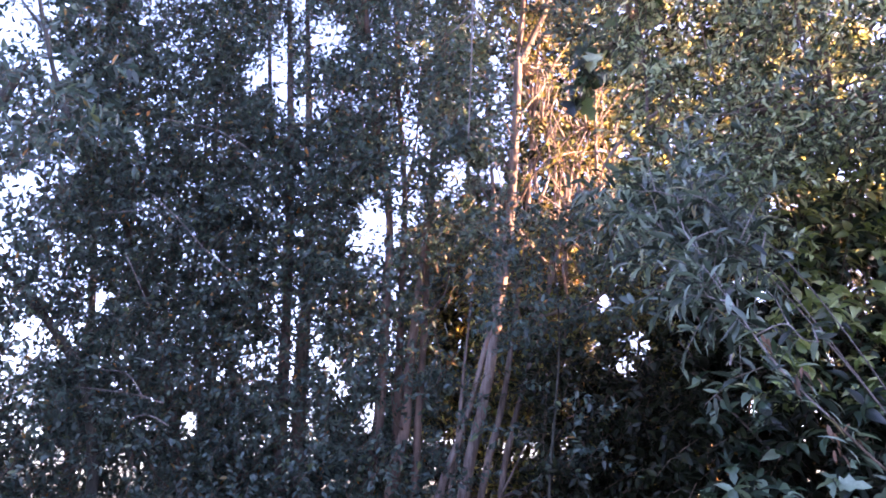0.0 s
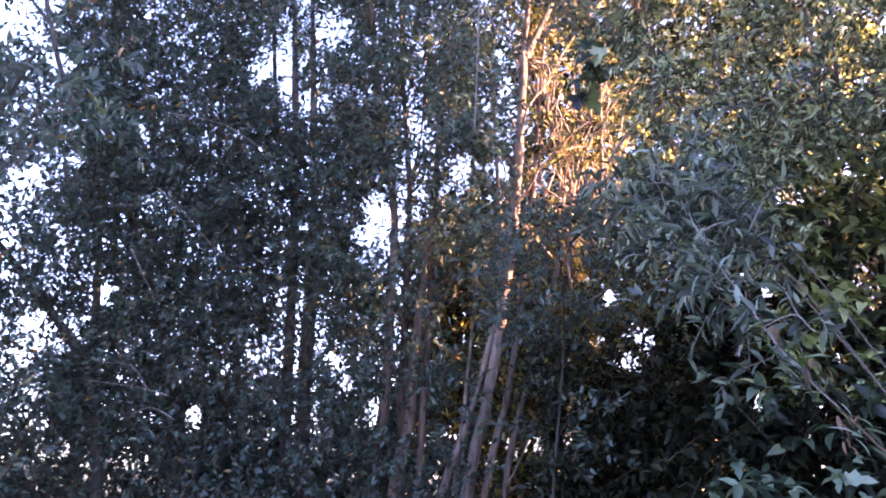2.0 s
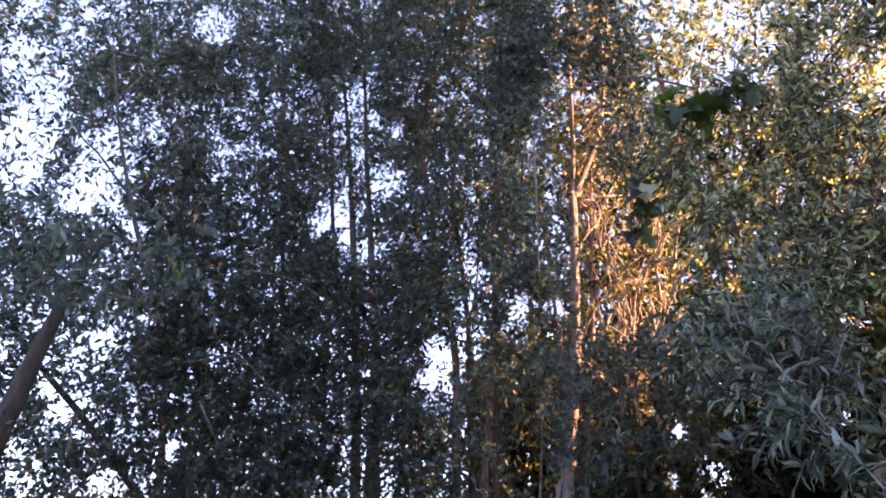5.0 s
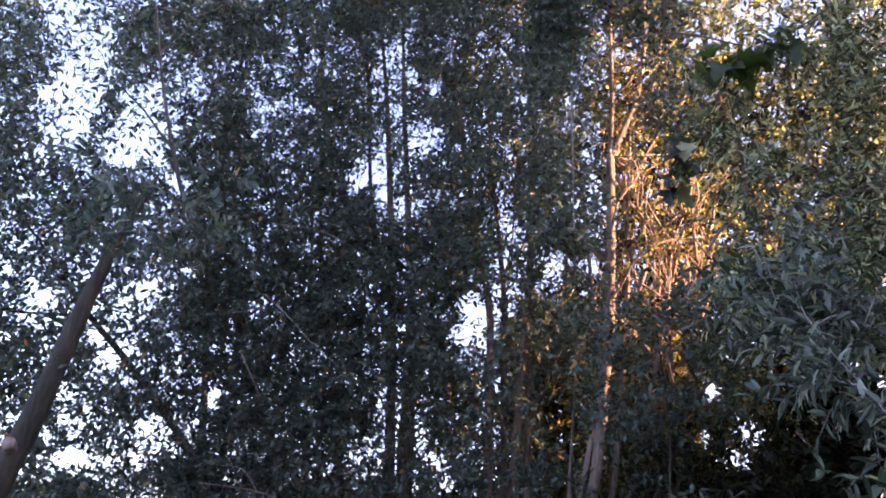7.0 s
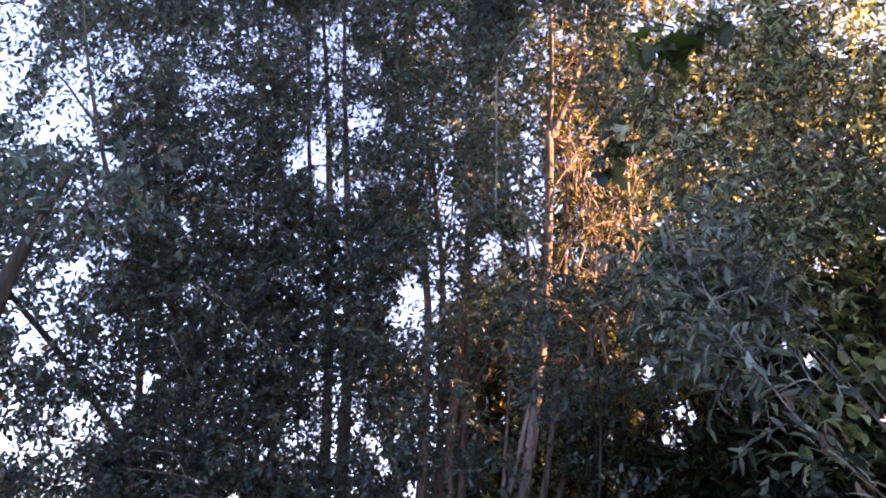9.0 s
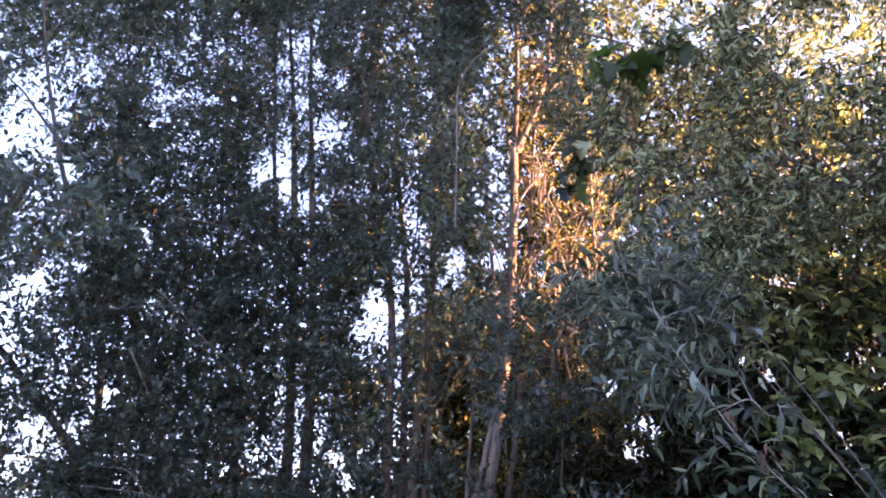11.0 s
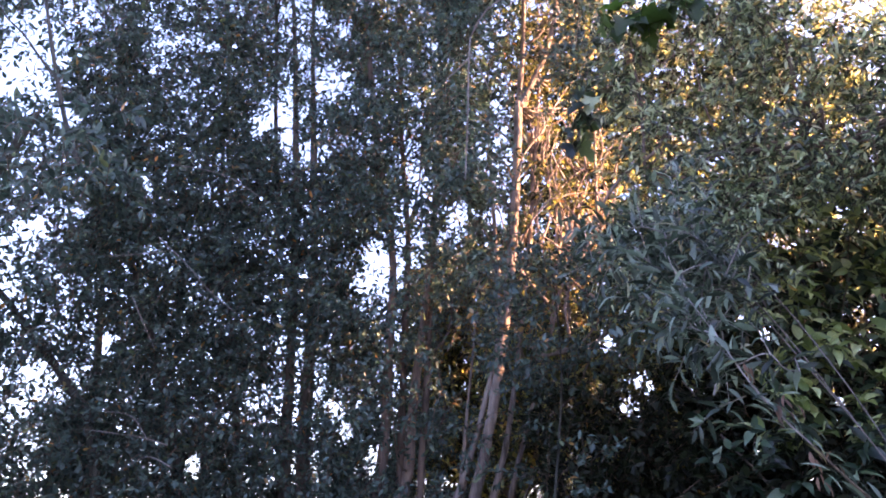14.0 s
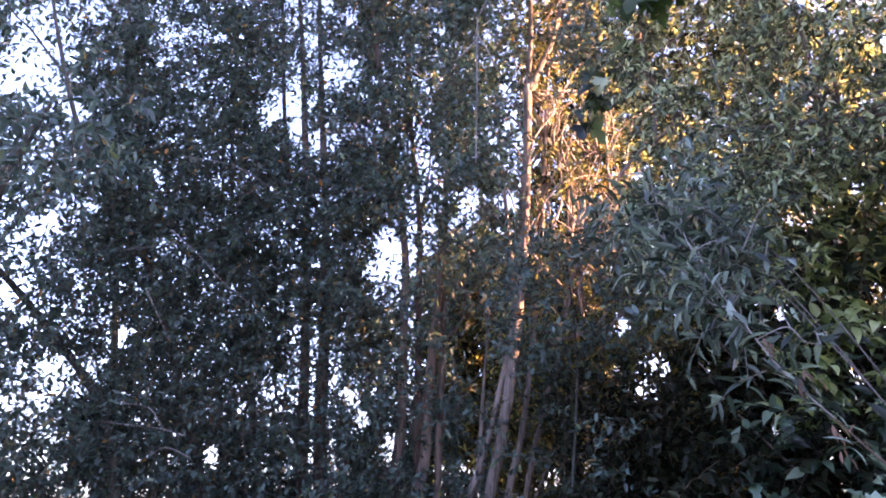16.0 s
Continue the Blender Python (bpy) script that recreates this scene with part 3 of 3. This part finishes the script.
for line in (((.17, 4.27), (.16, 4.13), (.15, 3.82), (.14, 3.59), (.13, 3.37)), ((.16, 4.13), (.10, 4.06), (.04, 4.00)),
             ((.16, 4.17), (.22, 4.05), (.27, 3.92))):
    limb("dead_branch", stem(3.64, line), .0055, .0035, bark_dead, grey, "pale bare hanging stem", sides=6, steps=4)
limb("branch", [(1.6, 5.0, 5.6), (0.9, 4.3, 5.2), (0.35, 3.8, 4.65), (0.17, 3.64, 4.27)], .008, .005, bark_dark, grey, sides=6, steps=4)


def thicket(label, base, low, high, count, seed, material, stems=7, bark=None, **crown_args):
    rng = np.random.default_rng(seed)
    t = thing("shrub", label, "shrub", base, "shrubs under the grove")
    for _ in range(stems):
        top = rng.uniform(low, high)
        limb("stem", [(base[0] + rng.normal() * 0.15, base[1] + rng.normal() * 0.1, -0.05), tuple((np.array(base) + top) / 2 + rng.normal(size=3) * 0.1), tuple(top)],
             .022, .006, bark or bark_dark, t, sides=5, steps=4)
    crown(t, rng, low, high, count, material, **crown_args)


thicket("dark small-leaved shrub behind the tree stems", (-4.6, 9.0, 0), (-6.5, 8.4, 0.2), (-2.8, 9.4, 3.1), 2600, 51, leaf_small, cut=-0.4, leaves=10, leaf=0.085)
thicket("dark small-leaved shrub between the tree stems", (-1.5, 9.0, 0), (-2.9, 8.4, 0.2), (-0.2, 9.4, 2.9), 1900, 52, leaf_small, cut=-0.6, leaves=10, leaf=0.085)
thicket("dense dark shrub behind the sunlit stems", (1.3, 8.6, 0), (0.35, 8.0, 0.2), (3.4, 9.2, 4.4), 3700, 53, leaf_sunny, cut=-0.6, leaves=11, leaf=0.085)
# Shade is put into the leaf colour of this shrub and the hedge below.
thicket("dense leafy shrub below the sunlit stems", (1.4, 6.7, 0), (0.8, 6.3, 0.2), (2.0, 7.1, 2.85), 1300, 54, leaf_shaded, cut=-0.6, leaves=11, leaf=0.085)
thicket("distant dense hedge behind the grove, leaves darkened for shade", (1.5, 11.2, 0), (-1.0, 10.8, 0.1), (5.0, 11.6, 3.0), 3200, 56, leaf_shaded, cut=-0.6, leaves=10, leaf=0.12)
# Orange and yellow here are low sun carried by the leaf colour.
thicket("shrub far behind the stems with warm sunlight in its leaf colour", (0.3, 10.9, 0), (-0.5, 10.4, 2.4), (2.05, 11.3, 5.6), 3500, 58, leaf_sunny, stems=46, bark=bark_tan, cut=-0.6, leaves=10, leaf=0.11, open_to_sky=False)
# Backing added behind the lit leaves, its near-black colour standing for shade.
thicket("tall shrub added behind the sunlit tree, leaves darkened for shade", (2.2, 9.7, 0), (0.9, 9.2, 2.0), (6.0, 9.8, 8.6), 3700, 57, leaf_shaded, cut=-0.6, leaves=8, leaf=0.13)
thicket("small shrub at the grove's edge with orange sunlight in its leaf colour", (5.7, 10.4, 0), (5.0, 10.0, 2.6), (6.6, 10.8, 5.4), 900, 59, leaf_sunny, stems=12, open_to_sky=False, cut=-0.5, leaves=9, leaf=0.09)
# Hedge added mostly out of view; it blocks low sun from the stems.
thicket("tall leafy hedge added out of view to shade the lower stems", (5.8, 7.4, 0), (4.8, 6.5, 0.2), (6.9, 8.0, 4.3), 4000, 55, leaf_sunny, open_to_sky=False, cut=-0.5, leaves=8, leaf=0.085)

lower = thing("tree", "shaded young tree with small leaves before the sunlit stems", "tree", (0.75, 6.3, 0), GROVE)
limb("trunk", [(0.75, 6.3, -0.05), (0.8, 6.3, 1.5), (0.95, 6.3, 2.9), (0.9, 6.25, 4.0)], .016, .006, bark_darkest, lower, sides=7)
crown(lower, np.random.default_rng(61), (0.25, 5.7, 2.8), (1.7, 6.4, 3.9), 400, leaf_small, cut=-0.08)
crown(lower, np.random.default_rng(62), (0.3, 6.0, 1.8), (1.2, 6.5, 3.0), 130, leaf_small, cut=-0.08)

# ---- the near narrow-leaved tree ----
def along(points, n):
    line, _ = smooth_line(points, [1] * len(points), 12)
    return [line[int(i)] for i in np.linspace(0, len(line) - 1, n)]


def lone_mesh(name, length, width, outline):
    v, q = blades(np.zeros((1, 3)), np.array([[0, 1.0, 0]]), np.array([[0, 0, 1.0]]), np.array([length]), np.array([width]), outline)
    return quads_mesh(name, v, q)


def lone_leaves(parent, rng, spots, ways, mesh, material, label=""):
    """Leaves of the nearest twigs, one by one, on one shared blade."""
    if not mesh.materials:
        mesh.materials.append(material)
        mesh.shade_smooth()
    for p, w in zip(spots, ways):
        ob = tagged(new("leaf", mesh), label) if label else new("leaf", mesh)
        ob.parent = parent
        ob.matrix_parent_inverse = Matrix.Translation(-Vector(parent.location))
        turn = Vector(w).to_track_quat("Y", "Z").to_matrix().to_4x4()
        ob.matrix_basis = Matrix.Translation(p) @ turn @ pose(0, 0, 0, 0, rng.normal() * 35, 0) @ Matrix.Diagonal((*([rng.uniform(0.7, 1.25)] * 3), 1))


def build_near_tree():
    rng = np.random.default_rng(21)
    t = thing("tree", "near tree with long narrow grey-green leaves and pale twigs", "tree", (3.3, 2.8, 0))
    trunk = [(3.3, 2.8, -0.05), (3.25, 2.8, 1.2), (3.1, 2.75, 2.4), (2.9, 2.8, 3.6), (2.7, 2.9, 4.6)]
    limb("trunk", trunk, .10, .03, bark_pale, t, flare=0.3)
    arms = [
        [(3.2, 2.95, 1.35), (1.75, 2.55, 1.42), (1.35, 2.10, 1.52), (1.07, 1.95, 1.67), (0.96, 1.97, 1.80), (0.90, 1.98, 1.87), (0.84, 2.00, 1.96), (0.80, 2.10, 2.12), (0.81, 2.26, 2.27), (0.79, 2.42, 2.45), (0.81, 2.52, 2.61)],
        [(1.35, 2.10, 1.52), (1.22, 2.30, 1.95), (1.08, 2.50, 2.35), (0.90, 2.65, 2.60), (0.62, 2.80, 2.66)],
        [(1.35, 2.10, 1.52), (1.25, 2.30, 2.00), (1.12, 2.55, 2.45), (0.95, 2.90, 2.85)],
        [(1.35, 2.10, 1.52), (1.25, 2.25, 1.85), (1.14, 2.40, 2.15), (1.05, 2.50, 2.35), (0.92, 2.50, 2.42)],
        [(2.9, 2.8, 3.5), (2.1, 2.9, 3.4), (1.6, 3.0, 3.35), (1.2, 3.1, 3.2)],
    ]
    roots, ways, boughs = [], [], []
    for a in arms:
        if a is arms[0]:
            limb("branch", a[:5], .0034, .0030, twig_brown, t, sides=6)
        boughs.append(limb("branch", a[4:] if a is arms[0] else a, .0030 if a is arms[0] else .0024, .0022, bark_pale if a is arms[0] else bark_dark, t, sides=6))
        for p in along(a, 40)[6:]:
            if p.x > (1.05 if a is arms[0] else 1.08 if p.z < 2.75 else 1.25 if rng.uniform() > 0.2 else 1.7):
                continue
            front = a is arms[0]
            if p.z < (1.95 if front else 2.34):
                continue
            for _ in range(2):
                roots.append(tuple(p + Vector((rng.normal() * 0.04, 0.03 if front else rng.normal() * 0.05, rng.normal() * 0.04))))
                ways.append((-0.5 + rng.normal() * 0.6, 0.7 if front else -0.1 + rng.normal() * 0.5, 0.25 + rng.normal() * 0.6))
    for side in ([(0.79, 2.10, 2.13), (0.77, 2.2, 2.17), (0.75, 2.2, 2.21)], [(0.80, 2.50, 2.60), (0.74, 2.5, 2.62), (0.68, 2.5, 2.62)],
                 [(0.80, 2.48, 2.58), (0.86, 2.45, 2.58), (0.92, 2.45, 2.54)], [(0.80, 2.36, 2.40), (0.89, 2.4, 2.44), (0.91, 2.4, 2.36)],
                 [(0.82, 2.03, 2.02), (0.90, 2.02, 2.05), (0.94, 2.02, 2.01), (0.98, 2.02, 2.0)], [(0.69, 2.5, 2.55), (0.76, 2.5, 2.47), (0.79, 2.44, 2.45)]):
        limb("branch", side, .0026, .0014, bark_pale, t, sides=5)
        for p in along(side, 6)[2:] if side[0][0] < 0.9 else []:
            roots.append(tuple(p))
            ways.append((-0.4 + rng.normal() * 0.5, 0.5, 0.3 + rng.normal() * 0.5))
    roots, ways = np.array(roots), np.array(ways)
    length = rng.uniform(0.10, 0.28, len(roots))
    v, q, lines = sprigs(rng, roots, ways, length, 11, 0.070, 0.24, LANCE, droop=0.2, spread=1.0, face_up=0.9)
    tagged(link_part("crown", quads_mesh("crown", v, q), leaf_grey, t), kind="stuff")
    tagged(link_part("twig", twig_mesh("twig", lines, 0.003), bark_pale, t), kind="stuff")
    blade = lone_mesh("leaf", 0.074, 0.018, LANCE)
    for a, bough in zip(arms[:4], boughs):
        spots, dirs = [], []
        for p in along(a, 110)[25:]:
            if p.x > 1.08 or p.z < (1.96 if a is arms[0] else 2.3):
                continue
            spots.append(p + Vector(rng.normal(size=3) * 0.05))
            dirs.append((-0.6 + rng.normal() * 0.7, 0.25 if a is arms[0] else -0.3 + rng.normal() * 0.6, -0.1 + rng.normal() * 0.5))
        lone_leaves(bough, rng, spots, dirs, blade, leaf_grey_single)
    low = [p for p in along(arms[0], 120) if p.z < 1.96 and p.x < 1.15]
    lone_leaves(boughs[0], rng, [p + Vector(rng.normal(size=3) * 0.012) for p in low], [(-0.5 + rng.normal() * 0.3, 0.1, 0.6 + rng.normal() * 0.35) for _ in low],
                lone_mesh("leaf", 0.062, 0.012, LANCE), leaf_grey_single)
    dry = [Vector(c) + Vector(rng.normal(size=3) * 0.022) for c in ((0.84, 2.02, 2.00), (0.89, 1.98, 1.90), (0.98, 1.97, 1.77)) for _ in range(9)]
    lone_leaves(boughs[0], rng, dry, [(rng.normal() * 0.4, -0.3, -1.0) for _ in dry], lone_mesh("leaf", 0.036, 0.010, LANCE), leaf_dry_single, "dry brown leaf")


build_near_tree()


# ---- the broad-leaved shrub below it ----
def build_shrub():
    rng = np.random.default_rng(31)
    base = Vector((3.9, 6.9, 0))
    t = thing("shrub", "dense dark green shrub with large broad oval leaves", "shrub", base)
    for k in range(9):
        a = rng.uniform(0, 6.3)
        top = Vector((3.9 + rng.uniform(-1.9, 1.0), 6.9 + rng.uniform(-0.9, 0.9), rng.uniform(2.0, 4.2)))
        limb("stem", [base + Vector((0.15 * math.cos(a), 0.15 * math.sin(a), -0.05)), base + (top - base) * 0.35 + Vector((0, 0, 0.4)), top], .024, .008, bark_dark, t, sides=6)
    # Inner, lower and back crowns get near-black leaves in place of shade.
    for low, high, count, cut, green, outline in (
            ((1.6, 5.6, 0.2), (4.4, 7.4, 2.5), 1300, -0.02, leaf_shaded, OVATE), ((2.4, 6.3, 0.2), (5.4, 7.6, 3.2), 1500, -0.4, leaf_shaded, PLAIN),
            ((2.6, 5.9, 2.4), (4.8, 6.4, 4.8), 380, -0.25, leaf_broad, OVATE), ((2.4, 7.0, 2.4), (4.6, 8.0, 4.5), 1200, -0.4, leaf_shaded, OVATE)):
        p = rng.uniform(low, high, (count, 3))
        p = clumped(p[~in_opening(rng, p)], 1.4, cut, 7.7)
        way = rng.normal(size=p.shape) + np.array([-0.1, -0.5, 0.3])
        v, q, tw = sprigs(rng, p, way, rng.uniform(0.25, 0.5, len(p)), 9, 0.13, 0.46, outline, face_up=0.5, gaps=True)
        tagged(link_part("crown", quads_mesh("crown", v, q), green, t), kind="stuff")
        tagged(link_part("twig", twig_mesh("twig", tw, 0.005), twig_brown, t), kind="stuff")

    def free(low, high, n):
        p = rng.uniform(low, high, (n, 3))
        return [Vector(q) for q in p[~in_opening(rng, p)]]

    def rosettes(centres, length, width, outline, material, single):
        """Leaves that stand out in a star round each twig's end, tilted towards the light of the clearing."""
        spots, ways = [], []
        for c in centres:
            axis = Vector((rng.normal() * 0.45, -0.55 + rng.normal() * 0.3, 0.6)).normalized()
            u = axis.cross(Vector((0.3, 0.1, 1))).normalized()
            v, turn = axis.cross(u), rng.uniform(0, 6.3)
            for k in range(6):
                a = turn + 1.05 * k + rng.normal() * 0.2
                spots.append(c + Vector(rng.normal(size=3) * 0.015))
                ways.append(u * math.cos(a) + v * math.sin(a) + axis * rng.uniform(0.0, 0.5) + Vector((0, 0, -0.25)))
        if single:
            lone_leaves(t, rng, spots, ways, lone_mesh("leaf", length, width, outline), material)
        else:
            size = rng.uniform(0.7, 1.2, len(spots))
            face = rng.normal(size=(len(spots), 3)) * 0.5 + np.array([0, -0.3, 1.0])
            v, q = blades(np.array(spots), np.array(ways), face, length * size, width * size, outline)
            tagged(link_part("leaf_rosette", quads_mesh("leaf_rosette", v, q), material, t), kind="stuff")

    # Upper rosettes carry extra light in their pale colour.
    rosettes(free((2.45, 5.6, 2.3), (4.3, 6.3, 4.6), 240), 0.15, 0.072, OVATE, leaf_pale_lit, False)
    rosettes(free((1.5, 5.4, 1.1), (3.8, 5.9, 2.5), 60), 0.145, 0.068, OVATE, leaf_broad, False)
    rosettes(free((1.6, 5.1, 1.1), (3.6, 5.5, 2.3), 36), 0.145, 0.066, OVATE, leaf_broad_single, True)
    rosettes(free((1.6, 5.1, 1.1), (3.4, 5.6, 2.2), 14), 0.155, 0.10, LOBED, leaf_broad_single, True)


build_shrub()


# ---- a hanging spray of lobed leaves ----
def build_spray():
    rng = np.random.default_rng(41)
    t = thing("vine", "hanging vine with large lobed green leaves", "vine", (1.0, 5.0, 5.6))
    runs = [[(3.0, 5.0, 6.4), (2.13, 4.95, 5.76), (1.79, 4.95, 5.52), (1.52, 4.95, 5.46), (1.22, 4.95, 5.36)],
            [(2.5, 5.8, 6.0), (1.79, 5.8, 5.47), (1.53, 5.8, 5.36), (1.29, 5.8, 5.25), (1.18, 5.8, 5.00), (1.14, 5.8, 4.80)]]
    for r, size, green in zip(runs, (0.23, 0.20), (leaf_vivid_single, leaf_broad_single)):
        blade = lone_mesh("leaf", size, size * 0.9, LOBED)
        shoot = limb("stem", r, .010, .003, twig_brown, t, sides=5)
        spots = [p + Vector(rng.normal(size=3) * 0.06) for p in along(r, 40)[15:]]
        dirs = [(rng.normal() * 0.6, -0.2 + rng.normal() * 0.3, -0.6 + rng.normal() * 0.4) for _ in spots]
        lone_leaves(shoot, rng, spots, dirs, blade, green)


build_spray()
